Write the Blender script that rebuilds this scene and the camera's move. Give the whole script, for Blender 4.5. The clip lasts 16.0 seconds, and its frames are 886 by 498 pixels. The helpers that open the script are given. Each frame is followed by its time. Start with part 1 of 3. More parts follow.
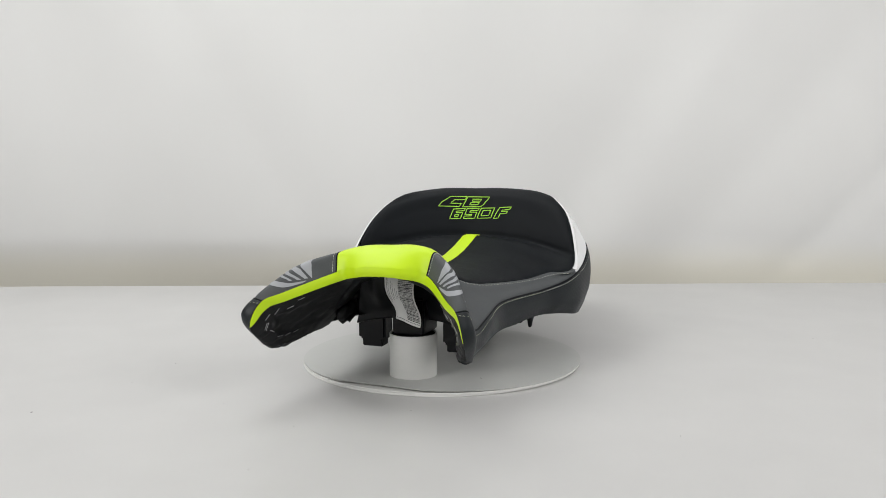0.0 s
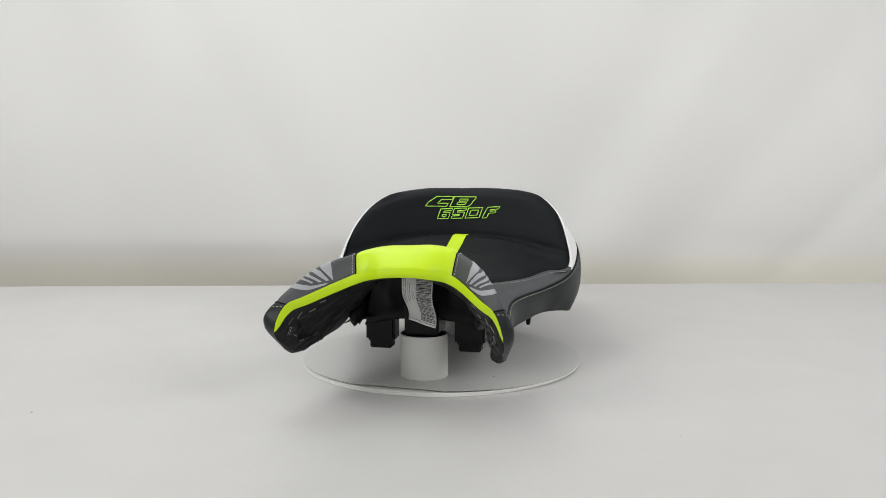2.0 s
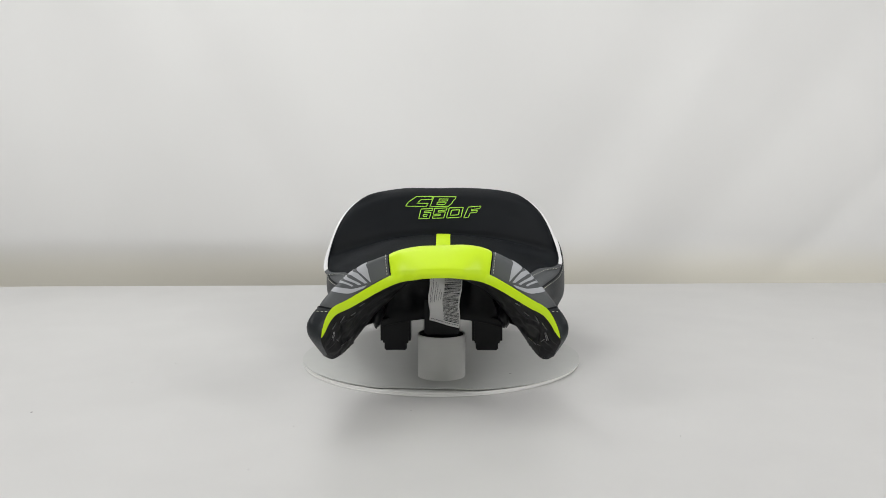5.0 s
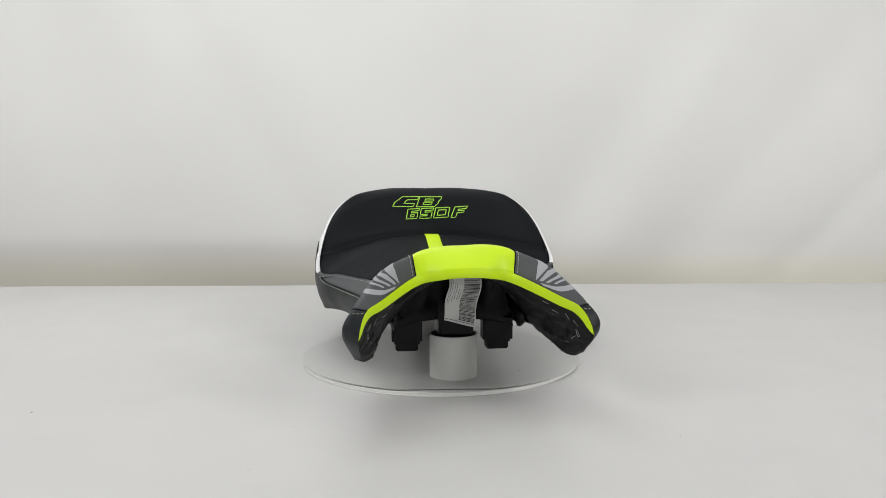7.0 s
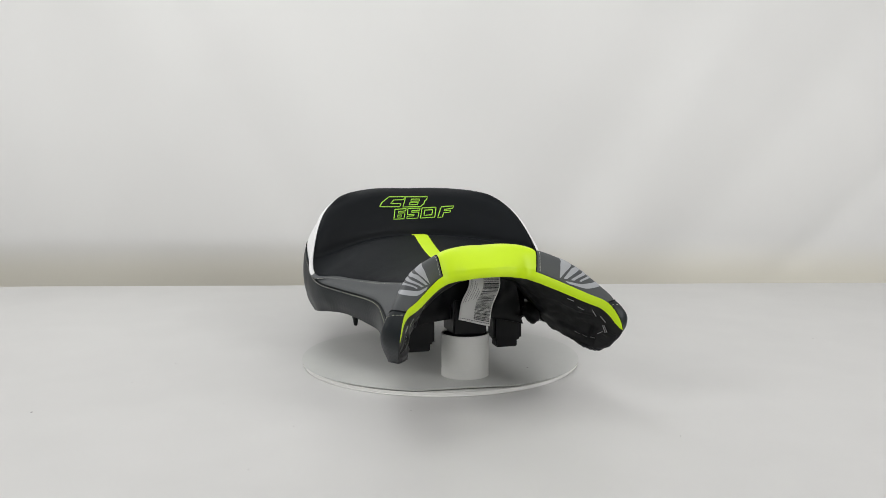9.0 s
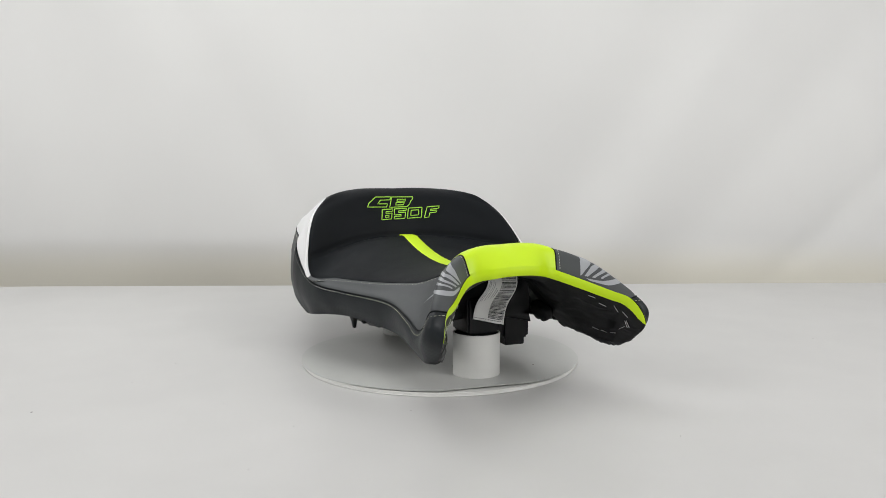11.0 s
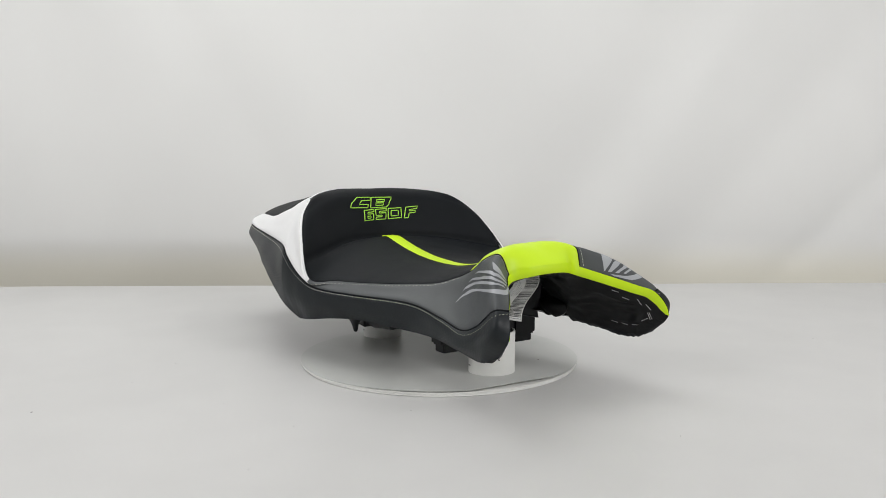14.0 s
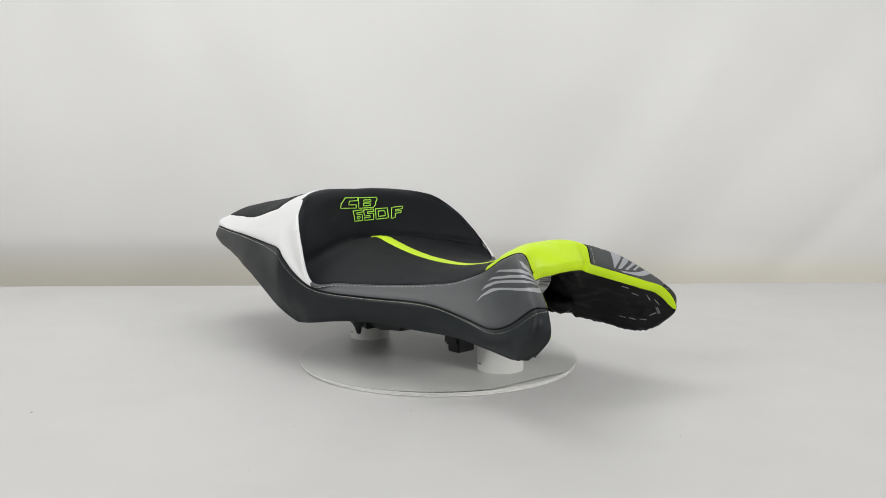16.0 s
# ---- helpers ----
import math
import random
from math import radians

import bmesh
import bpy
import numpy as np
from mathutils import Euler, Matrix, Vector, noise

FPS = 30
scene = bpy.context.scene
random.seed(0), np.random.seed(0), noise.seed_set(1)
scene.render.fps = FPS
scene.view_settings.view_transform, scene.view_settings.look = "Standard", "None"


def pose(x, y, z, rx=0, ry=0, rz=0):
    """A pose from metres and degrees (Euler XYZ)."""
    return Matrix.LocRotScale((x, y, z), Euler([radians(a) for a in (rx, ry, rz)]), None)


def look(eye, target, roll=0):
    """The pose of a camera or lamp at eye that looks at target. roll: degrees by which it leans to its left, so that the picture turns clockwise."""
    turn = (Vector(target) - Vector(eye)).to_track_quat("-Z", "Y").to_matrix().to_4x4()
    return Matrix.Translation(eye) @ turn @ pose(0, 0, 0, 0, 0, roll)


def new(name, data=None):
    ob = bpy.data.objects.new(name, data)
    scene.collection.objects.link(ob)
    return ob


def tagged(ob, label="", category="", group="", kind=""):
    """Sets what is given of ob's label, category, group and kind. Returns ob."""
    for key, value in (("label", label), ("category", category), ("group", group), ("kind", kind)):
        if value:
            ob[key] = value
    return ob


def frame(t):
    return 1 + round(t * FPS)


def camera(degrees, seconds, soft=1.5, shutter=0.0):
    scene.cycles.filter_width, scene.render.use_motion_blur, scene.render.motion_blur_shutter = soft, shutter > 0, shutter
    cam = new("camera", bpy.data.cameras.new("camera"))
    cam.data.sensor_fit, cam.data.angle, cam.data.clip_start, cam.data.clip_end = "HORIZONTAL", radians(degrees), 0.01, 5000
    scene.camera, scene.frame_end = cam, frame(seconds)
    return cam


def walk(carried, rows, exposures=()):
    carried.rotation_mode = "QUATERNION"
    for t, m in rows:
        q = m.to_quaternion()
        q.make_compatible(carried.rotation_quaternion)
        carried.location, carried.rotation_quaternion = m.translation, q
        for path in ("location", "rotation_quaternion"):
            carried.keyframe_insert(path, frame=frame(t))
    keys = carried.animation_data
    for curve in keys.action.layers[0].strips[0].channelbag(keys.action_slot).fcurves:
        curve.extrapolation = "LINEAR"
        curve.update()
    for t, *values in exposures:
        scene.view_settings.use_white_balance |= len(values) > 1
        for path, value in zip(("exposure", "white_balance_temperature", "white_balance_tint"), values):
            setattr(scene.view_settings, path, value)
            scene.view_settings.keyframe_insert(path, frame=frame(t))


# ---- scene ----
# ---- camera: a phone on a stand, 0.2 m above the turntable ----
cam = camera(60.7, 16.0, soft=0.6)
EYE = Vector((0.0, -0.8246, 0.1967))
CAM_POSE = look(EYE, EYE + Vector((0.0042, 0.9952, -0.0979)), 0.0)
walk(cam, [(0.0, CAM_POSE), (16.0, CAM_POSE)], [(0.0, 0.0, 6500, 10), (16.0, 0.0, 6500, 10)])

TABLE_Z = -0.006          # table top; z = -0.0015 is the top of the turntable disc
SEAT_X = 0.0028           # lateral offset of the seat on the table


def turn(t):
    """Angle of the turntable in degrees at t seconds."""
    return -20.336 + 3.8708 * t + 1.066 * (t - 8.0) ** 2 / 64.0


# ---- light: soft area lamps added out of view above a white cloth corner ----
world = bpy.data.worlds.new("studio_world")
world.use_nodes = True
scene.world = world
bg = world.node_tree.nodes["Background"]
bg.inputs["Color"].default_value = (0.92, 0.96, 1.0, 1)
bg.inputs["Strength"].default_value = 0.05


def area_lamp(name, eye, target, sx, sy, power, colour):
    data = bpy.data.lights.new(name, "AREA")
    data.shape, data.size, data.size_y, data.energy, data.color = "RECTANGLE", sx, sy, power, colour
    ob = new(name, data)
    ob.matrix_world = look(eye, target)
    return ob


# left, right and top lamps are assumed; their sources stay out of view
area_lamp("unseen_lamp_left", (-1.3, -1.0, 1.0), (-0.2, 0.7, 0.45), 0.8, 0.8, 13.8, (0.988, 0.978, 0.972))
area_lamp("unseen_lamp_right", (1.3, -1.0, 1.0), (0.5, 0.7, 0.42), 0.8, 0.8, 14.6, (0.988, 0.978, 0.975))
area_lamp("unseen_lamp_top", (-0.45, 0.42, 1.25), (0.0, 0.05, 0.0), 0.8, 0.5, 4.6, (0.970, 0.988, 0.980))
# added fill under the ceiling, replaces ambient light that the walls block
area_lamp("ambient_fill", (0.0, -0.7, 1.93), (0.0, -0.7, 0.0), 3.2, 2.6, 5.5, (0.95, 0.98, 1.0))


# ---- materials ----
def mat(name, colour, rough=0.5, metal=0.0, var=0.06, scale=60.0, bump=0.0, bump_scale=900.0, spec=0.5,
        second=None, second_scale=8.0, coat=0.0, rough_var=0.08, depth=0.0006):
    """A plain surface with variation at two scales and a fine relief."""
    m = bpy.data.materials.new(name)
    m.use_nodes = True
    nt = m.node_tree
    b = nt.nodes["Principled BSDF"]
    b.inputs["Metallic"].default_value = metal
    b.inputs["Specular IOR Level"].default_value = spec
    b.inputs["Coat Weight"].default_value = coat
    co = nt.nodes.new("ShaderNodeTexCoord")
    n1, n2 = nt.nodes.new("ShaderNodeTexNoise"), nt.nodes.new("ShaderNodeTexNoise")
    n1.inputs["Scale"].default_value, n2.inputs["Scale"].default_value = scale, second_scale
    n1.inputs["Detail"].default_value = n2.inputs["Detail"].default_value = 4.0
    for n in (n1, n2):
        nt.links.new(co.outputs["Object"], n.inputs["Vector"])
    add = nt.nodes.new("ShaderNodeMath")
    add.operation = "ADD"
    nt.links.new(n1.outputs["Fac"], add.inputs[0])
    nt.links.new(n2.outputs["Fac"], add.inputs[1])
    ramp = nt.nodes.new("ShaderNodeMapRange")
    ramp.inputs["From Min"].default_value, ramp.inputs["From Max"].default_value = 0.6, 1.4
    nt.links.new(add.outputs[0], ramp.inputs["Value"])
    mix = nt.nodes.new("ShaderNodeMix")
    mix.data_type = "RGBA"
    lo = tuple(c * (1 - var) for c in colour)
    hi = tuple(min(1.0, c * (1 + var)) for c in (second or colour))
    mix.inputs[6].default_value, mix.inputs[7].default_value = (*lo, 1), (*hi, 1)
    nt.links.new(ramp.outputs[0], mix.inputs[0])
    nt.links.new(mix.outputs[2], b.inputs["Base Color"])
    rr = nt.nodes.new("ShaderNodeMapRange")
    rr.inputs["To Min"].default_value, rr.inputs["To Max"].default_value = max(0.02, rough - rough_var), min(1, rough + rough_var)
    nt.links.new(n2.outputs["Fac"], rr.inputs["Value"])
    nt.links.new(rr.outputs[0], b.inputs["Roughness"])
    if bump:
        n3 = nt.nodes.new("ShaderNodeTexNoise")
        n3.inputs["Scale"].default_value = bump_scale
        n3.inputs["Detail"].default_value = 3.0
        nt.links.new(co.outputs["Object"], n3.inputs["Vector"])
        bp = nt.nodes.new("ShaderNodeBump")
        bp.inputs["Strength"].default_value, bp.inputs["Distance"].default_value = bump, depth
        nt.links.new(n3.outputs["Fac"], bp.inputs["Height"])
        nt.links.new(bp.outputs[0], b.inputs["Normal"])
    return m


def carbon_mat():
    """Dark vinyl with an embossed square weave."""
    m = mat("carbon_vinyl", (0.0120, 0.0152, 0.0178), 0.44, var=0.12, spec=0.28)
    nt = m.node_tree
    b = nt.nodes["Principled BSDF"]
    uv = nt.nodes.new("ShaderNodeUVMap")
    ch = nt.nodes.new("ShaderNodeTexChecker")
    ch.inputs["Scale"].default_value = 350.0
    nt.links.new(uv.outputs[0], ch.inputs["Vector"])
    bp = nt.nodes.new("ShaderNodeBump")
    bp.inputs["Strength"].default_value, bp.inputs["Distance"].default_value = 0.15, 0.0005
    nt.links.new(ch.outputs["Fac"], bp.inputs["Height"])
    nt.links.new(bp.outputs[0], b.inputs["Normal"])
    add = nt.nodes.new("ShaderNodeMapRange")
    add.inputs["To Min"].default_value, add.inputs["To Max"].default_value = 0.41, 0.46
    nt.links.new(ch.outputs["Fac"], add.inputs["Value"])
    nt.links.new(add.outputs[0], b.inputs["Roughness"])
    return m


M_BLACK = mat("black_vinyl", (0.0042, 0.0057, 0.0077), 0.58, bump=0.25, bump_scale=1500, spec=0.16)
M_GREY = mat("grey_vinyl", (0.070, 0.0750, 0.0785), 0.5, bump=0.25, bump_scale=1400, spec=0.35)
M_WHITE = mat("white_vinyl", (0.86, 0.86, 0.865), 0.45, var=0.02, bump=0.15, bump_scale=1400)
M_NEON = mat("neon_vinyl", (0.62, 0.88, 0.004), 0.46, var=0.02, bump=0.15, bump_scale=1400)
M_CARBON = carbon_mat()
M_PLASTIC = mat("black_plastic", (0.0030, 0.0034, 0.0044), 0.36, bump=0.3, bump_scale=250, spec=0.24, rough_var=0.12)
M_WRAP = mat("black_wrap", (0.0036, 0.0038, 0.0046), 0.40, bump=0.5, bump_scale=70, spec=0.26, rough_var=0.12, depth=0.0015)
M_STEEL = mat("staple_steel", (0.55, 0.55, 0.56), 0.3, metal=1.0)
M_THREAD_W = mat("pale_thread", (0.62, 0.62, 0.55), 0.8)
M_THREAD_L = mat("lime_thread", (0.60, 0.62, 0.46), 0.8)
M_THREAD_Y = mat("neon_thread", (0.47, 0.86, 0.08), 0.7, var=0.1)
M_PRINT = mat("silver_print", (0.36, 0.37, 0.39), 0.45, var=0.05)
M_PAPER = mat("white_paper", (0.80, 0.80, 0.78), 0.75, var=0.03)
M_TUBE = mat("white_card_tube", (0.83, 0.83, 0.80), 0.6, var=0.03, bump=0.1, bump_scale=300)
M_INK = mat("label_ink", (0.03, 0.03, 0.035), 0.7)
M_INK_PALE = mat("small_print_ink", (0.20, 0.20, 0.21), 0.7)
M_DISC = mat("disc_paper", (0.565, 0.573, 0.552), 0.38, var=0.03, bump=0.05, bump_scale=200)
M_TABLE = mat("table_sheet", (0.618, 0.613, 0.604), 0.38, var=0.045, scale=11, second_scale=2.2, bump=0.06, bump_scale=120)
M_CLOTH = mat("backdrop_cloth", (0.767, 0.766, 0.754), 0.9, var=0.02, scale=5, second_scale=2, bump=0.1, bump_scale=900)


def shaded_hem(m):
    """Paints the warm shade behind the table into the cloth's colour towards its lower hem."""
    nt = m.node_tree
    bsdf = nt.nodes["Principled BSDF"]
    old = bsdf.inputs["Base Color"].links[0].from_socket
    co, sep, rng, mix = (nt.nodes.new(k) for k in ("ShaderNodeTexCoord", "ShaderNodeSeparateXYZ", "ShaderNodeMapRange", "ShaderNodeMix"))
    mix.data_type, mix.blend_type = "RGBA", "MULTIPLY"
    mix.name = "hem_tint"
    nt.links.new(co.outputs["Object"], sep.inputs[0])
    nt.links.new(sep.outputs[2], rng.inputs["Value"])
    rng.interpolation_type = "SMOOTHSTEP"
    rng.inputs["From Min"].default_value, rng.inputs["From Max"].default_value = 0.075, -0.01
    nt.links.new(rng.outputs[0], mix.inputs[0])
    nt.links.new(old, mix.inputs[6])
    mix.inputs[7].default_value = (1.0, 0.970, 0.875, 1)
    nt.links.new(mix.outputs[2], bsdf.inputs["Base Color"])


shaded_hem(M_CLOTH)
M_WALL = mat("room_wall", (0.8, 0.8, 0.79), 0.8, var=0.03, scale=4)
M_CRUMB = mat("dark_crumb", (0.10, 0.08, 0.07), 0.8)


# ---- mesh helpers ----
def mesh_of(name, verts, faces, material, smooth=True, uvs=None):
    me = bpy.data.meshes.new(name)
    me.from_pydata([tuple(map(float, v)) for v in verts], [], faces)
    me.materials.append(material)
    if smooth:
        me.polygons.foreach_set("use_smooth", [True] * len(me.polygons))
    if uvs is not None:
        lay = me.uv_layers.new(name="UVMap")
        for lp in me.loops:
            lay.data[lp.index].uv = uvs[lp.vertex_index]
    me.update()
    return me


def part(name, me, parent, label="", kind=""):
    ob = new(name, me)
    ob.parent = parent
    return tagged(ob, label, kind=kind)


def grid_mesh(name, P, material, flip=False, uvs=None):
    """P: array n x m x 3."""
    n, m = P.shape[:2]
    V = P.reshape(-1, 3)
    F = []
    for i in range(n - 1):
        for j in range(m - 1):
            a, b, c, d = i * m + j, i * m + j + 1, (i + 1) * m + j + 1, (i + 1) * m + j
            F.append((a, d, c, b) if flip else (a, b, c, d))
    return mesh_of(name, V, F, material, True, None if uvs is None else uvs.reshape(-1, 2))


def box_bm(bm, x0, x1, y0, y1, z0, z1, bevel=0.0):
    g = bmesh.ops.create_cube(bm, size=1.0)
    for v in g["verts"]:
        v.co = Vector(((x0 + x1) / 2 + v.co.x * (x1 - x0), (y0 + y1) / 2 + v.co.y * (y1 - y0), (z0 + z1) / 2 + v.co.z * (z1 - z0)))
    if bevel:
        es = {e for v in g["verts"] for e in v.link_edges}
        bmesh.ops.bevel(bm, geom=list(es), offset=bevel, segments=2, affect="EDGES")


def bm_mesh(name, bm, material, smooth=False):
    me = bpy.data.meshes.new(name)
    bm.to_mesh(me)
    bm.free()
    me.materials.append(material)
    if smooth:
        me.polygons.foreach_set("use_smooth", [True] * len(me.polygons))
    return me


# ---- setting: table, cloth, room ----
def sheet(name, P, material, label, cat):
    return tagged(new(name, grid_mesh(name, P, material)), label, cat, kind="structure")


def make_table():
    nx, ny = 120, 160
    P = np.zeros((ny, nx, 3))
    for j in range(ny):
        for i in range(nx):
            u, v = i / (nx - 1), j / (ny - 1)
            x = -1.6 + 3.2 * u
            far = 0.560 + 0.0275 * x
            y = -1.3 + (far + 1.3) * v
            calm = min(1.0, max(0.0, (math.hypot(x, y) - 0.17) / 0.25))
            w = calm * (0.0030 * (1 - 0.8 * v) * noise.noise(Vector((x * 2.3 + y, y * 2.6, 0.4))) + 0.0006 * noise.noise(Vector((x * 5, y * 7, 2.0))))
            w += 0.0003 * math.exp(-((1 - v) * (far + 1.3) / 0.012) ** 2)     # thicker sewn hem at the far edge
            P[j, i] = (x, y, TABLE_Z + w - 0.0003)
    # rounded far edge dropping behind
    rows = [P]
    for k in range(1, 9):
        a = k / 8 * math.pi / 2
        Q = P[-1].copy()
        Q[:, 1] += 0.004 * math.sin(a)
        Q[:, 2] -= 0.004 * (1 - math.cos(a))
        rows.append(Q[None])
    Q = rows[-1][0].copy()
    Q[:, 2] = -0.85
    rows.append(Q[None])
    table = sheet("table", np.concatenate(rows), M_TABLE, "white sheet-covered table top, slightly rumpled", "table")
    bm = bmesh.new()
    box_bm(bm, -1.6, 1.6, -1.3, 0.515, -0.85, TABLE_Z - 0.004)
    part("table_side", bm_mesh("table_side", bm, M_TABLE), table)
    return table


# slanting drapes of the cloth: place at 0.25 m height, run to the side per metre of height, width, depth
CREASES = ((-0.356, -0.59, 0.055, 0.005), (-0.70, -0.35, 0.10, 0.005), (0.335, 0.66, 0.085, 0.0085), (0.45, 0.62, 0.07, -0.004),
           (0.658, 0.85, 0.070, 0.006), (0.95, 1.06, 0.040, 0.004), (-0.06, 0.25, 0.12, -0.005))


def make_backdrop():
    nx, nz = 220, 150
    P = np.zeros((nz, nx, 3))
    for k in range(nz):
        for i in range(nx):
            x = -2.0 + 4.0 * i / (nx - 1)
            z = -0.5 + 2.2 * k / (nz - 1)
            h = max(0.0, z)
            rise = min(1.0, 0.10 + h * 1.6)
            fold = 0.012 * math.sin(4.4 * (x - 0.45 * (x - 0.1) * h) + 0.9) * rise
            fold += 0.035 * noise.noise(Vector((x * 1.9 + h * 0.9, h * 1.5, 3.1))) * rise
            for at, run, wide, deep in CREASES:
                d = (x - at - run * (h - 0.25)) / wide
                fold += deep * math.exp(-d * d) * (1 - 0.5 * min(1.0, max(0.0, h - 0.5)))
            fold += 0.0012 * math.sin(46 * h + 9 * x) * math.exp(-((h - 0.05) / 0.06) ** 2) * min(1.0, max(0.0, (x - 0.45) / 0.3))
            tuck = (0.18 + 0.08 * noise.noise(Vector((x * 2.2, 7.0, 0.3)))) * max(0.0, 0.060 - z) * (1 - 1.7 * min(1.0, max(0.0, (x - 0.15) / 0.45)))
            P[k, i] = (x, 0.70 + 0.05 * h + fold + tuck, z)
    P[0, :, 2] = -0.85
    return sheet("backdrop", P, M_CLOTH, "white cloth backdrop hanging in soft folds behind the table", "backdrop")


def make_room():
    """Plain walls that close the place."""
    def wall(name, x0, x1, y0, y1, z0, z1, label, cat):
        bm = bmesh.new()
        box_bm(bm, x0, x1, y0, y1, z0, z1)
        tagged(new(name, bm_mesh(name, bm, M_WALL)), label, cat, kind="structure")
    wall("floor", -2.6, 2.6, -3.0, 1.4, -0.95, -0.85, "plain grey room floor under the table", "floor")
    wall("ceiling", -2.6, 2.6, -3.0, 1.4, 1.95, 2.05, "plain white room ceiling", "ceiling")
    wall("wall_north", -2.6, 2.6, 1.4, 1.5, -0.85, 1.95, "plain white wall behind the cloth", "wall")
    wall("wall_south", -2.6, 2.6, -3.1, -3.0, -0.85, 1.95, "plain white room wall", "wall")
    wall("wall_west", -2.7, -2.6, -3.1, 1.5, -0.95, 2.05, "plain white room wall", "wall")
    wall("wall_east", 2.6, 2.7, -3.1, 1.5, -0.95, 2.05, "plain white room wall", "wall")


make_table()
make_backdrop()
make_room()


# ---- turntable ----
def ring_mesh(name, rings, material, n=96, close_top=False, close_bottom=False, smooth=True):
    """rings: (radius, z) pairs; a lathe about z."""
    V, F = [], []
    for r, z in rings:
        for i in range(n):
            a = 2 * math.pi * i / n
            V.append((r * math.cos(a), r * math.sin(a), z))
    for k in range(len(rings) - 1):
        for i in range(n):
            j = (i + 1) % n
            F.append((k * n + i, k * n + j, (k + 1) * n + j, (k + 1) * n + i))
    if close_bottom:
        F.append(tuple(reversed(range(n))))
    if close_top:
        F.append(tuple(range((len(rings) - 1) * n, len(rings) * n)))
    return mesh_of(name, V, F, material, smooth)


def make_turntable():
    root = tagged(new("turntable"), "white round display turntable with a paper cover", "turntable")
    ox, oy, n = 0.0015, 0.0034, 144
    # plate, a little warped along its rim
    V, F = [], []
    for r, z, low in ((0.09, -0.0050, 0), (0.1502, -0.0050, 0.5), (0.1509, -0.0047, 0.5), (0.1514, -0.0028, 0.3), (0.1511, -0.0024, 0.1), (0.09, -0.0023, 0)):
        for i in range(n):
            a = 2 * math.pi * i / n
            dip = -0.0006 * low * max(0, math.cos((a - math.radians(-72)) * 1.0)) ** 4
            V.append((ox + r * math.cos(a), oy + r * math.sin(a), z + dip))
    for k in range(5):
        for i in range(n):
            j = (i + 1) % n
            F.append((k * n + i, k * n + j, (k + 1) * n + j, (k + 1) * n + i))
    F += [tuple(reversed(range(n))), tuple(range(5 * n, 6 * n))]
    part("disc", mesh_of("disc", V, F, M_TUBE, False), root)
    part("base", ring_mesh("base", [(0.1485, TABLE_Z), (0.1485, -0.0050)], M_TUBE, close_top=True, close_bottom=True), root)
    # paper cover, cut straight along one stretch of its rim
    V, F = [], []
    radii = (0.05, 0.09, 0.12, 0.135, 0.144, 0.1516)
    for r in radii:
        for i in range(n):
            a = 2 * math.pi * i / n
            d = math.cos(a - math.radians(-95))
            q = min(r, 0.1445 * r / 0.1516 / max(d, 0.01)) if d > 0 else r
            lift = -0.0015 + 0.0016 * max(0, d) ** 6 * max(0, (r - 0.09) / 0.0585) ** 2 + 0.0003 * math.sin(5 * a + 1) * (r / 0.15) ** 4
            V.append((ox + q * math.cos(a), oy + q * math.sin(a), lift))
    V.append((ox, oy, -0.0015))
    for k in range(len(radii) - 1):
        for i in range(n):
            j = (i + 1) % n
            F.append((k * n + i, (k + 1) * n + i, (k + 1) * n + j, k * n + j))
    for i in range(n):
        F.append((len(V) - 1, i, (i + 1) % n))
    cover = part("paper_cover", mesh_of("cover", V, F, M_DISC, False), root, "loose white paper cover cut straight on one side")
    sol = cover.modifiers.new("thickness", "SOLIDIFY")
    sol.thickness, sol.offset = 0.0005, -1
    bm = bmesh.new()
    bmesh.ops.create_circle(bm, cap_ends=True, segments=12, radius=0.0010)
    for v in bm.verts:
        v.co += Vector((0.0716, -0.0827, -0.0011))
    part("spot", bm_mesh("spot", bm, M_CRUMB), cover, "small dark spot")
    return root


def make_tube(x, y, height, label):
    root = tagged(new("card_tube", ring_mesh("card_tube", [(0.0236, -0.0015), (0.0236, height), (0.0233, height + 0.0004), (0.0222, height + 0.0004),
                                                        (0.0219, height), (0.0219, 0.002)], M_TUBE, n=64)), label, "tube", "card tubes under the seat")
    bm = bmesh.new()
    rim = [(0.0238, math.radians(148 + 4 * k)) for k in range(6)]
    low = [bm.verts.new((x + r * math.cos(a), y + r * math.sin(a), 0.0055)) for r, a in rim]
    top = [bm.verts.new((x + r * math.cos(a), y + r * math.sin(a), 0.0060 + 0.00018 * k)) for k, (r, a) in enumerate(rim)]
    for k in range(5):
        bm.faces.new((low[k], low[k + 1], top[k + 1], top[k]))
    part("slit", bm_mesh("slit", bm, M_INK), root, "short dark cut in the card")
    me = root.data
    for v in me.vertices:
        v.co.x += x
        v.co.y += y
    return root


# ---- the seat's skin: rows from the front edge to the tail, seven stations from the middle to the lower edge ----
SECTIONS = []


def section(mid, roll, shoulder, flank, seam, side, hem):
    """One half of a cross-section, from the middle (y, z) over the shoulder and the lower seam to the hem (x, y, z)."""
    SECTIONS.append([(0, *mid), roll, shoulder, flank, seam, side, hem])


# front edge
section(mid=(-.1765, .11575), roll=(.0205, -.174, .1145), shoulder=(.0435, -.168, .10875), flank=(.0745, -.2065, .09475),
        seam=(.0885, -.222, .08725), side=(.0945, -.22975, .0675), hem=(.0925, -.2135, .049))
